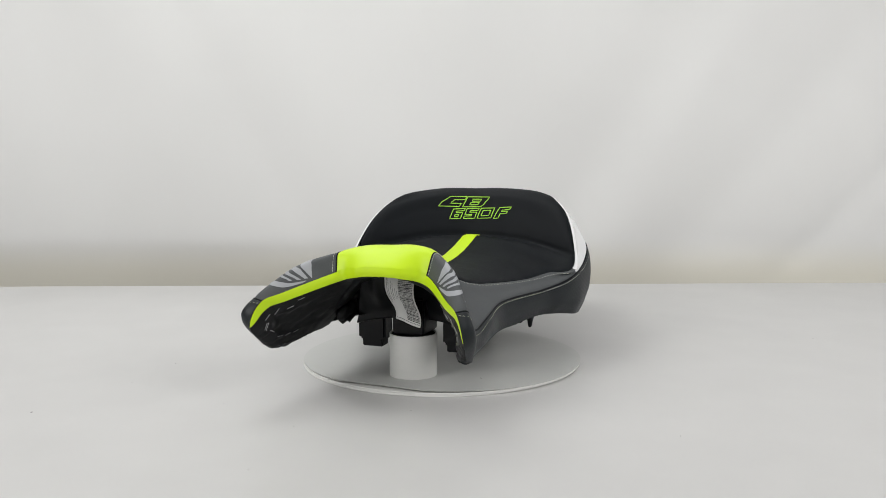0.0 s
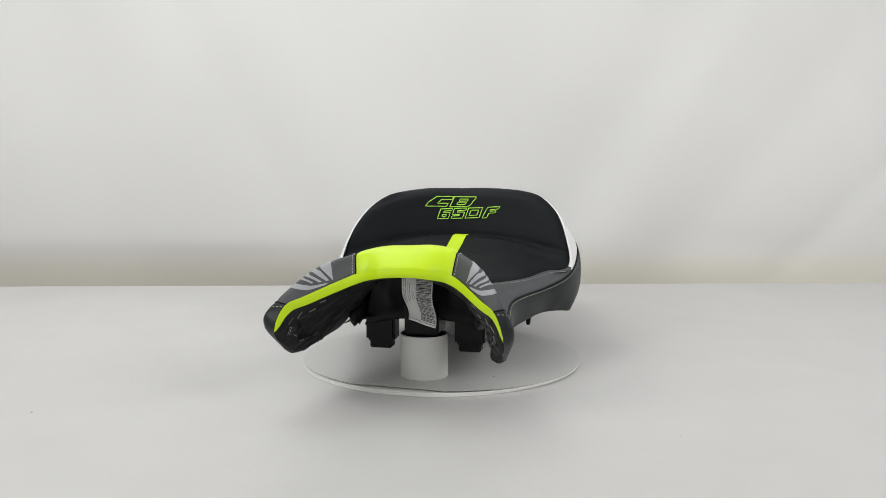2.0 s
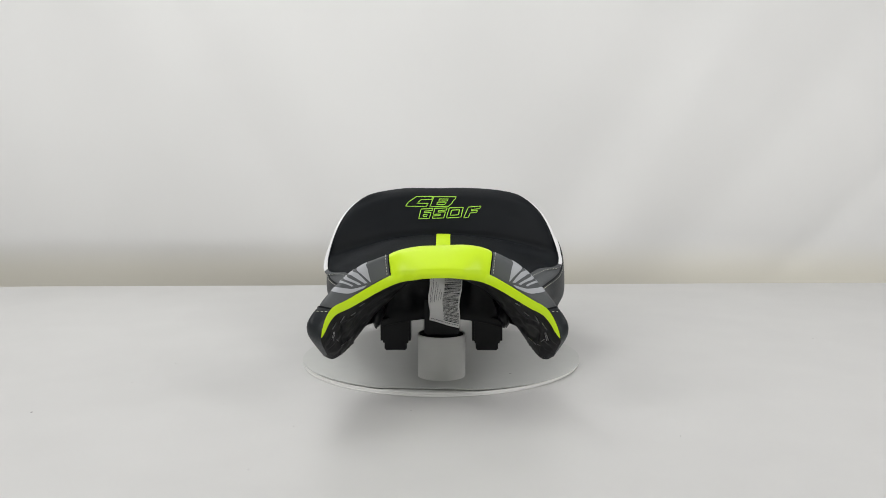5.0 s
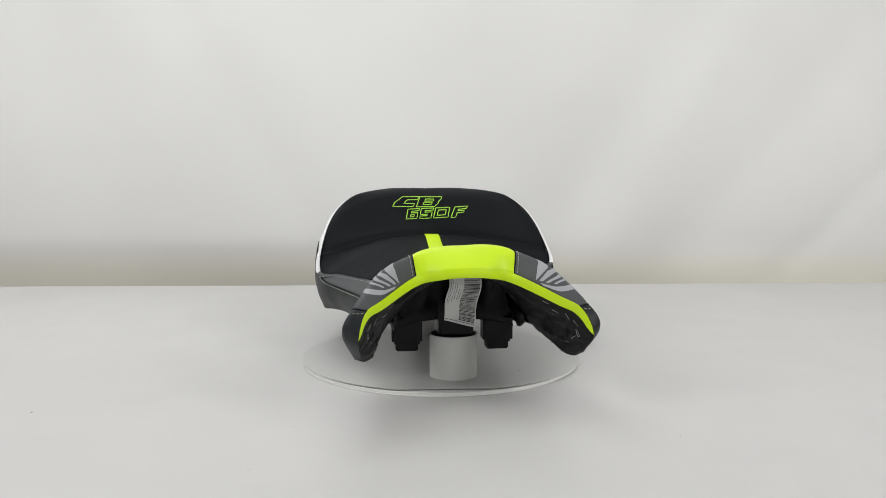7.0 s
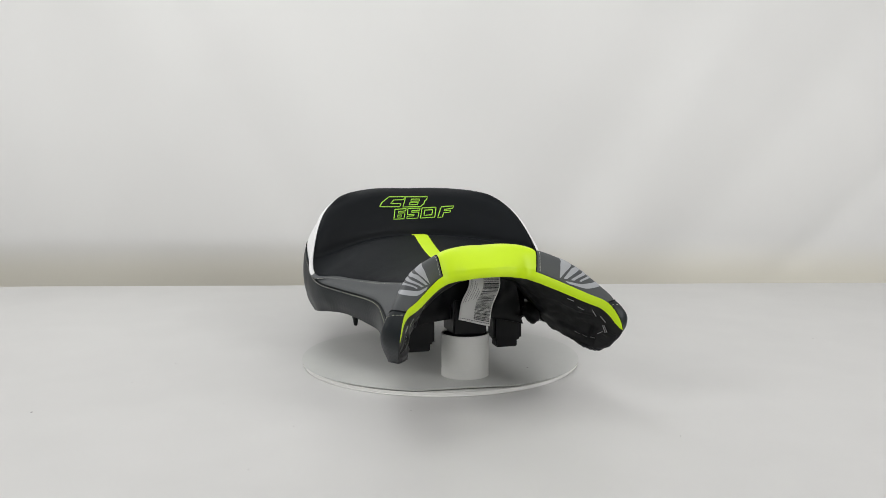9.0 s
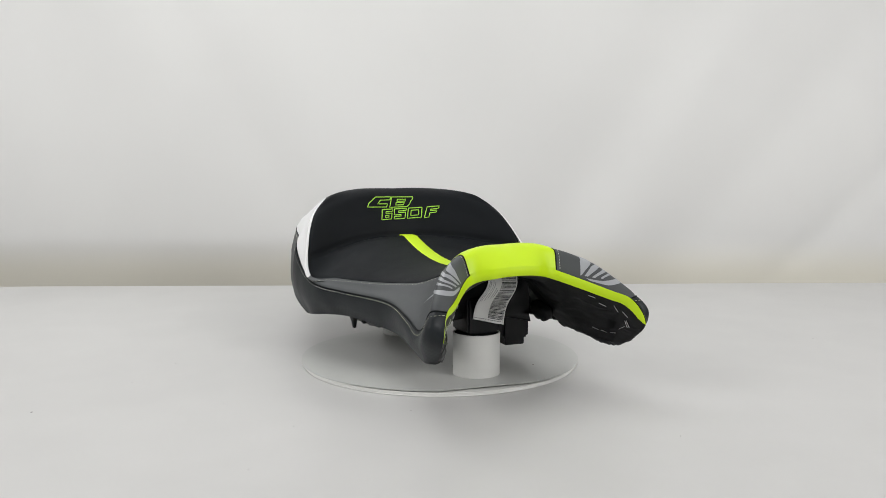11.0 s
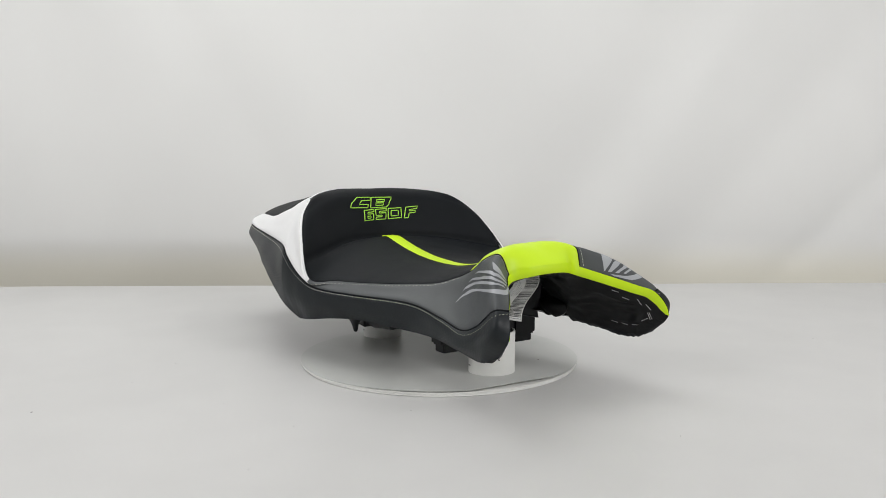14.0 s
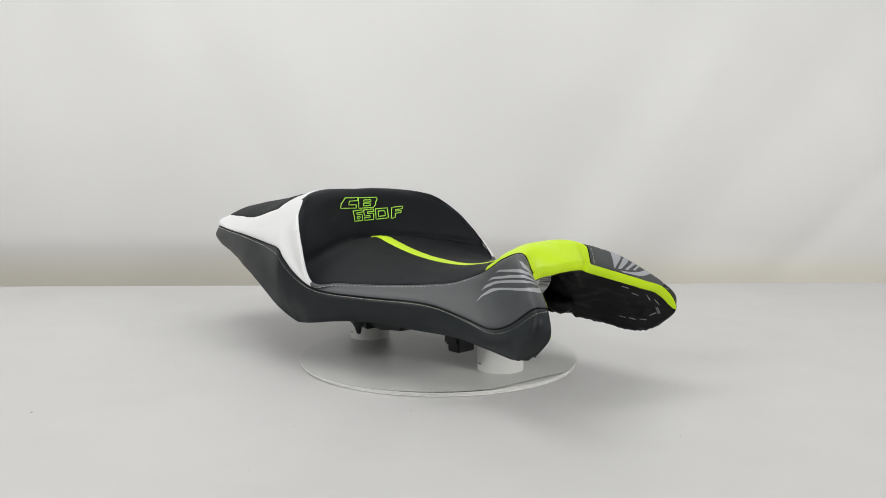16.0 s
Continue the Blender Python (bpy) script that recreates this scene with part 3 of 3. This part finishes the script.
def seat_prints(root):
    """Silver printed blades on both shoulders."""
    print_blade(root, [(3.14, 3.21), (2.76, 2.96), (2.14, 2.88), (1.05, 3.41), (0.28, 2.97), (0.11, 2.58)],
                [(3.14, 3.21), (2.67, 3.03), (1.94, 3.03), (0.95, 3.51), (0.17, 3.1), (0.05, 2.66)])
    print_blade(root, [(2.86, 2.88), (2.61, 2.69), (1.93, 2.74), (0.97, 3.25), (0.3, 2.9)],
                [(2.86, 2.88), (2.6, 2.81), (1.95, 2.83), (1.03, 3.33), (0.32, 2.98)])
    print_blade(root, [(2.64, 2.62), (2.31, 2.53), (1.52, 2.85), (0.79, 3.09), (0.21, 2.7)],
                [(2.64, 2.62), (2.34, 2.61), (1.7, 2.83), (0.88, 3.21), (0.25, 2.8)])
    print_blade(root, [(2.28, 2.42), (1.87, 2.45), (0.92, 2.93), (0.55, 2.75), (0.16, 2.56)],
                [(2.28, 2.42), (1.81, 2.56), (0.99, 3.08), (0.64, 2.98), (0.2, 2.65)])
    print_blade(root, [(1.06, 2.56), (0.78, 2.58), (0.55, 2.52), (0.37, 2.5), (0.12, 2.49)],
                [(1.06, 2.56), (0.94, 2.81), (0.91, 2.9), (0.69, 2.83), (0.16, 2.52)])


def seat_label(root):
    """Paper tag sewn under the front edge, with a bar code and lines of small print."""
    def at(u, v):
        x = 0.0072 - 0.0018 * v + (u - 0.5) * (0.0300 - 0.0012 * v) + 0.0008 * math.sin(v * 9.0)
        sweep = min(1.0, max(0.0, (v - 0.18) / 0.8))
        y = -0.1350 - 0.0012 * math.sin(v * 7.0) + 0.026 * sweep * sweep * (3 - 2 * sweep) + (-0.010 * (u - 0.5) + 0.0010 * math.sin(u * 7.0)) * v
        z = 0.1060 - (0.0490 + 0.006 * u) * v
        return Vector((x, y, z))
    n, m = 11, 25
    P = np.array([[at(i / (n - 1), j / (m - 1)) for i in range(n)] for j in range(m)])
    tag = part("label", grid_mesh("label", P, M_PAPER), root, "white paper tag with a bar code")
    sol = tag.modifiers.new("thickness", "SOLIDIFY")
    sol.thickness = 0.0003
    rng = random.Random(4)

    def bars(name, spans, ink):
        V, F = [], []
        for u0, u1, v0, v1 in spans:
            o = len(V)
            for u, v in ((u0, v0), (u1, v0), (u1, v1), (u0, v1)):
                V.append(at(u, v) + Vector((0, -0.0005, -0.0003)))
            F.append((o, o + 1, o + 2, o + 3))
        part(name, mesh_of(name, V, F, ink, False), tag, kind="stuff")
    spans, v = [], 0.03
    while v < 0.92:
        w = rng.choice((0.006, 0.009, 0.014))
        for k in range(6):
            a = 0.46 + 0.5 * k / 6
            spans.append((a, a + 0.5 / 6, v, v + w))
        v += w + rng.choice((0.007, 0.010, 0.015))
    bars("bar_code", spans, M_INK)
    spans = []
    for u, v0, v1 in ((0.06, 0.02, 0.60), (0.11, 0.03, 0.58), (0.19, 0.14, 0.54), (0.25, 0.18, 0.50), (0.33, 0.28, 0.50), (0.39, 0.33, 0.46)):
        v = v0
        while v < v1:
            w = rng.uniform(0.015, 0.035)
            spans.append((u, u + 0.017, v, v + w))
            v += w + 0.007
    u = 0.04
    while u < 0.92:
        w = rng.uniform(0.02, 0.05)
        spans.append((u, u + w, 0.945, 0.958))
        u += w + 0.015
    bars("small_print", spans, M_INK_PALE)


def make_specks():
    """Crumbs lying on the sheet."""
    spots = [(-0.349, -0.193), (-0.284, -0.026), (-0.302, -0.098), (-0.192, -0.169), (-0.118, -0.231), (-0.025, -0.19), (0.187, -0.254), (0.464, 0.099), (-0.132, -0.32), (-0.251, -0.35)]
    V, F = [], []
    for i, (x, y) in enumerate(spots):
        bm = bmesh.new()
        bmesh.ops.create_icosphere(bm, subdivisions=1, radius=0.0011 if i == 0 else 0.00042)
        o = len(V)
        bm.verts.ensure_lookup_table()
        V += [Vector((x + v.co.x * 1.3, y + v.co.y, TABLE_Z + 0.0003 + v.co.z * 0.5)) for v in bm.verts]
        F += [tuple(o + v.index for v in f.verts) for f in bm.faces]
        bm.free()
    return tagged(new("crumbs", mesh_of("crumbs", V, F, M_CRUMB)), "tiny dark crumbs scattered on the white table sheet", "crumbs", kind="stuff")


def make_seat():
    root = tagged(new("motorcycle_seat"), "black, grey and neon yellow sewn motorcycle seat resting on card tubes", "motorcycle seat")
    stripe = lambda r: 0.0085 / np.interp(r, range(len(NET)), NET[:, 1, 0])
    panel("front_panel", FRONT, YBACK, -2, 2, M_NEON, root, "neon yellow padded vinyl front")
    panel("seat_panel", YBACK, TIP, -2, 2, M_BLACK, root, "black vinyl seating panel", edges=(1, 0, 1, 1), crease=1, dens=4.0)
    panel("backrest_panel", TIP, RIM, -2, 2, M_BLACK, root, "black vinyl lumbar roll", edges=(0, 1, 1, 1), crease=1, dens=4.0)
    panel("white_bridge", RIM, 12.0, -2, 2, M_WHITE, root, "white vinyl band behind the lumbar roll", out=-0.0008)
    panel("tail_panel", 12.0, END, -2, 2, M_BLACK, root, "black vinyl pillion pad", edges=(1, 0, 1, 1))
    panel("stripe", YBACK - 0.05, TIP + 0.03, lambda r: -stripe(r), stripe, M_NEON, root, "narrow neon yellow stripe", puff=0.0006, out=0.0012, crease=1, dens=2.0)
    for side in (-1, 1):
        lo, hi = (2, 3.86) if side > 0 else (-3.86, -2)
        panel("side_panel", FRONT, TIP, lo, hi, M_GREY, root, "grey vinyl side with silver print")
        panel("white_panel", TIP, END, lo, hi, M_WHITE, root, "white vinyl flank")
        lo, hi = (3.86, 6) if side > 0 else (-6, -3.86)
        panel("lower_skirt", FRONT, END, lo, hi, M_CARBON, root, "dark carbon-weave vinyl skirt", edges=(0, 0, 1, 0) if side > 0 else (0, 0, 0, 1))
    # front lip: folds under the front edge and back along the wings, down to a hooked end
    def lip_offset(c):
        ac = np.abs(c)
        w = np.interp(ac, [0, 2, 3, 4, 4.55, 4.85, 5.05], [1, 1, 0.86, 0.80, 0.66, 0.36, 0.0])
        return np.stack([-np.sign(c) * np.interp(ac, [0, 2, 3, 5], [0, .001, .0020, .0020]), np.interp(ac, [0, 2, 3, 4, 5], [.0005, .0005, .0040, .0070, .0070]),
                         -np.interp(ac, [0, 2, 4, 5], [.0085, .009, .009, .0085])], axis=1) * w[:, None]
    c = np.linspace(-5.05, 5.05, 161)
    A = skin(np.zeros_like(c), c)
    off = lip_offset(c)
    rows = [A + off * k + np.array([0, -0.0009, -0.0004]) * math.sin(math.pi * min(1, k * 1.0)) for k in np.linspace(0, 1, 8)]
    part("front_lip", grid_mesh("front_lip", np.array(rows), M_NEON), root, "neon yellow folded front edge")
    # black wrap from the lip to the underside
    c = np.linspace(-6, 6, 241)
    ac = np.abs(c)
    A = skin(np.zeros_like(c), c)
    off = lip_offset(c)
    top = A + off
    kc = [0, 1, 1.5, 2, 3, 4, 5, 6]
    inner = np.stack([np.sign(c) * np.interp(ac, kc, [0, 0.045, 0.062, 0.0735, 0.079, 0.083, 0.0885, 0.0926]) + SEAT_X,
                      np.interp(ac, kc, [-0.105, -0.108, -0.115, -0.125, -0.172, -0.203, -0.2095, -0.2135]),
                      np.interp(ac, kc, [0.106, 0.09, 0.066, 0.0515, 0.047, 0.0463, 0.0465, 0.0489])], axis=1)
    rows = []
    step = lambda v: np.clip(v, 0, 1) ** 2 * (3 - 2 * np.clip(v, 0, 1))     # bare bed inside the turned strip
    for k in np.linspace(0, 1, 34):
        bulge = 0.006 * math.sin(math.pi * k)
        bulge = bulge * np.interp(ac, [0, 1.5, 3, 4.5, 5.6], [-0.4, 0, 1, 1, 0])
        lump = np.array([0.0030 * noise.noise(Vector((p[0] * 60, k * 3, 1.7))) + 0.0022 * noise.noise(Vector((p[0] * 130 + k * 5, p[1] * 40, k * 7))) for p in top]) * math.sin(math.pi * k)
        bed = step((k - 0.20) / 0.10) * step((0.80 - k) / 0.10) * step((ac - 2.2) / 0.4) * step((3.85 - ac) / 0.4)
        push = (0.35 * bulge + lump - 0.0024 * bed) * np.interp(ac, [4.4, 5.6], [1, 0])
        rows.append(top * (1 - k) + inner * k + np.stack([-0.8 * np.sign(c) * push, -0.3 * push, -0.2 * push], axis=1))
    part("under_wrap", grid_mesh("under_wrap", np.array(rows), M_WRAP), root, "black vinyl turned under and stapled")
    # stapled edge
    W = np.array(rows)

    def on_wrap(k, cc):
        i, j = k * (len(W) - 1), (cc + 6) / 12 * (W.shape[1] - 1)
        a, b = int(min(i, len(W) - 2)), int(min(j, W.shape[1] - 2))
        u, v = i - a, j - b
        return Vector((W[a, b] * (1 - u) + W[a + 1, b] * u) * (1 - v) + (W[a, b + 1] * (1 - u) + W[a + 1, b + 1] * u) * v)
    staples = [(0.07, 2.68, 0.07, 2.80), (0.15, 2.93, 0.16, 3.12), (0.11, 3.40, 0.20, 3.68), (0.14, 3.88, 0.20, 4.23), (0.31, 4.10, 0.43, 4.48), (0.28, 4.15, 0.39, 4.55), (0.57, 4.08, 0.48, 4.23), (0.77, 3.70, 0.73, 3.98), (0.78, 3.30, 0.80, 3.62), (0.77, 2.98, 0.79, 3.20)]
    for side in (-1, 1):
        for k0, c0, k1, c1 in staples:
            a, b = on_wrap(k0, side * c0), on_wrap(k1, side * c1)
            mid, d = (a + b) / 2, (b - a).normalized() * 0.0034
            n = Vector((-0.75 * side, -0.55, -0.3))
            w = d.cross(n).normalized() * 0.00020
            q = n * 0.0007
            V = [mid - d - w, mid - d + w, mid + d + w, mid + d - w, mid - d - w + q, mid - d + w + q, mid + d + w + q, mid + d - w + q]
            F = [(0, 1, 2, 3), (4, 7, 6, 5), (0, 4, 5, 1), (1, 5, 6, 2), (2, 6, 7, 3), (3, 7, 4, 0)]
            part("staple", mesh_of("staple", V, F, M_STEEL, False), root, "bright steel staple")
        # frayed cloth along the inner lower edge
        rng = random.Random(11 + side)
        V, F, d = [], [], 2.75
        while d < 5.2:
            p, q = on_wrap(0.985, side * d), on_wrap(0.985, side * (d + 0.11))
            long = rng.uniform(0.0004, 0.0019) * (1 + 0.5 * noise.noise(Vector((d * 4, side, 9))))
            tip = (p + q) / 2 + Vector((-0.55 * side + rng.uniform(-.4, .4), 0.25 + rng.uniform(-.4, .4), -0.85)) * long
            o = len(V)
            V += [p, q, tip, (p + q) / 2 + Vector((0.0006 * side, 0.0006, -0.0004))]
            F += [(o, o + 1, o + 2), (o + 1, o + 3, o + 2), (o + 3, o, o + 2)]
            d += rng.uniform(0.04, 0.10)
        part("frayed_edge", mesh_of("frayed_edge", V, F, M_WRAP, False), root, "frayed black cloth edge", "stuff")
    # lower edge of each wing, turned under
    for side in (-1, 1):
        r = np.linspace(0, 3.8, 40)
        E0 = skin(r, np.full_like(r, side * 6.0))
        y = E0[:, 1]
        I0 = np.stack([side * np.interp(y, [-.2125, -.203, -.172, -.125, -.11], [.0926, .083, .079, .0735, .071]) + SEAT_X, y,
                       np.interp(y, [-.2125, -.203, -.172, -.125, -.11], [.0489, .0463, .0470, .0515, .054])], axis=1)
        rag = np.array([noise.noise(Vector((a * 5.0, side * 3.0, 0.5))) + 0.6 * noise.noise(Vector((a * 14.0, side, 2.5))) for a in r])
        sag = np.stack([0 * r, 0 * r, (-0.0026 + 0.0015 * rag) * np.clip(r / 0.8, 0, 1)], axis=1)
        rows2 = [E0 * (1 - k) + I0 * k + sag * math.sin(math.pi * k) for k in np.linspace(0, 1, 7)]
        part("turned_edge", grid_mesh("turned_edge", np.array(rows2), M_BLACK, flip=side > 0), root, "black vinyl lower edge turned under")
    # base pan: underside from the wrap to the tail
    rs = np.linspace(3.5, END, 60)
    zc = np.interp(rs, [0, 1, 2, 3, 4, 6, 8, 10, 11, 13, 15, 16], [.104, .092, .072, .060, .056, .050, .047, .050, .060, .090, .108, .108])
    qs = np.linspace(-1, 1, 41)
    E0 = skin(rs, np.full_like(rs, 6.0))
    P = np.zeros((len(rs), len(qs), 3))
    for i in range(len(rs)):
        e = E0[i] - np.array([SEAT_X, 0, 0])
        yc = np.interp(rs[i], [0, 1, 2, 3, 4, 6, 16], [-.118, -.112, -.104, -.095, -.075, -.005, .35])
        for j, q in enumerate(qs):
            a = abs(q)
            k = 1 - a ** 3
            P[i, j] = (e[0] * q * 0.97 + SEAT_X, e[1] * (1 - k) + yc * k, e[2] * (1 - k) + zc[i] * k + 0.001)
    part("base_pan", grid_mesh("base_pan", P, M_PLASTIC), root, "black moulded plastic base pan")
    seat_base(root)
    seat_sewing(root)
    seat_embroidery(root)
    seat_prints(root)
    seat_label(root)
    return root


make_specks()


def motions():
    rows = [(t, pose(0, 0, 0, 0, 0, turn(t))) for t in range(17)]
    for thing in TURNING:
        walk(thing, rows)


TURNING = [make_turntable(), make_tube(0.003, -0.0885, 0.0405, "short white card tube standing on the turntable"),
           make_tube(0.000, 0.126, 0.052, "short white card tube standing on the turntable"), make_seat()]
motions()
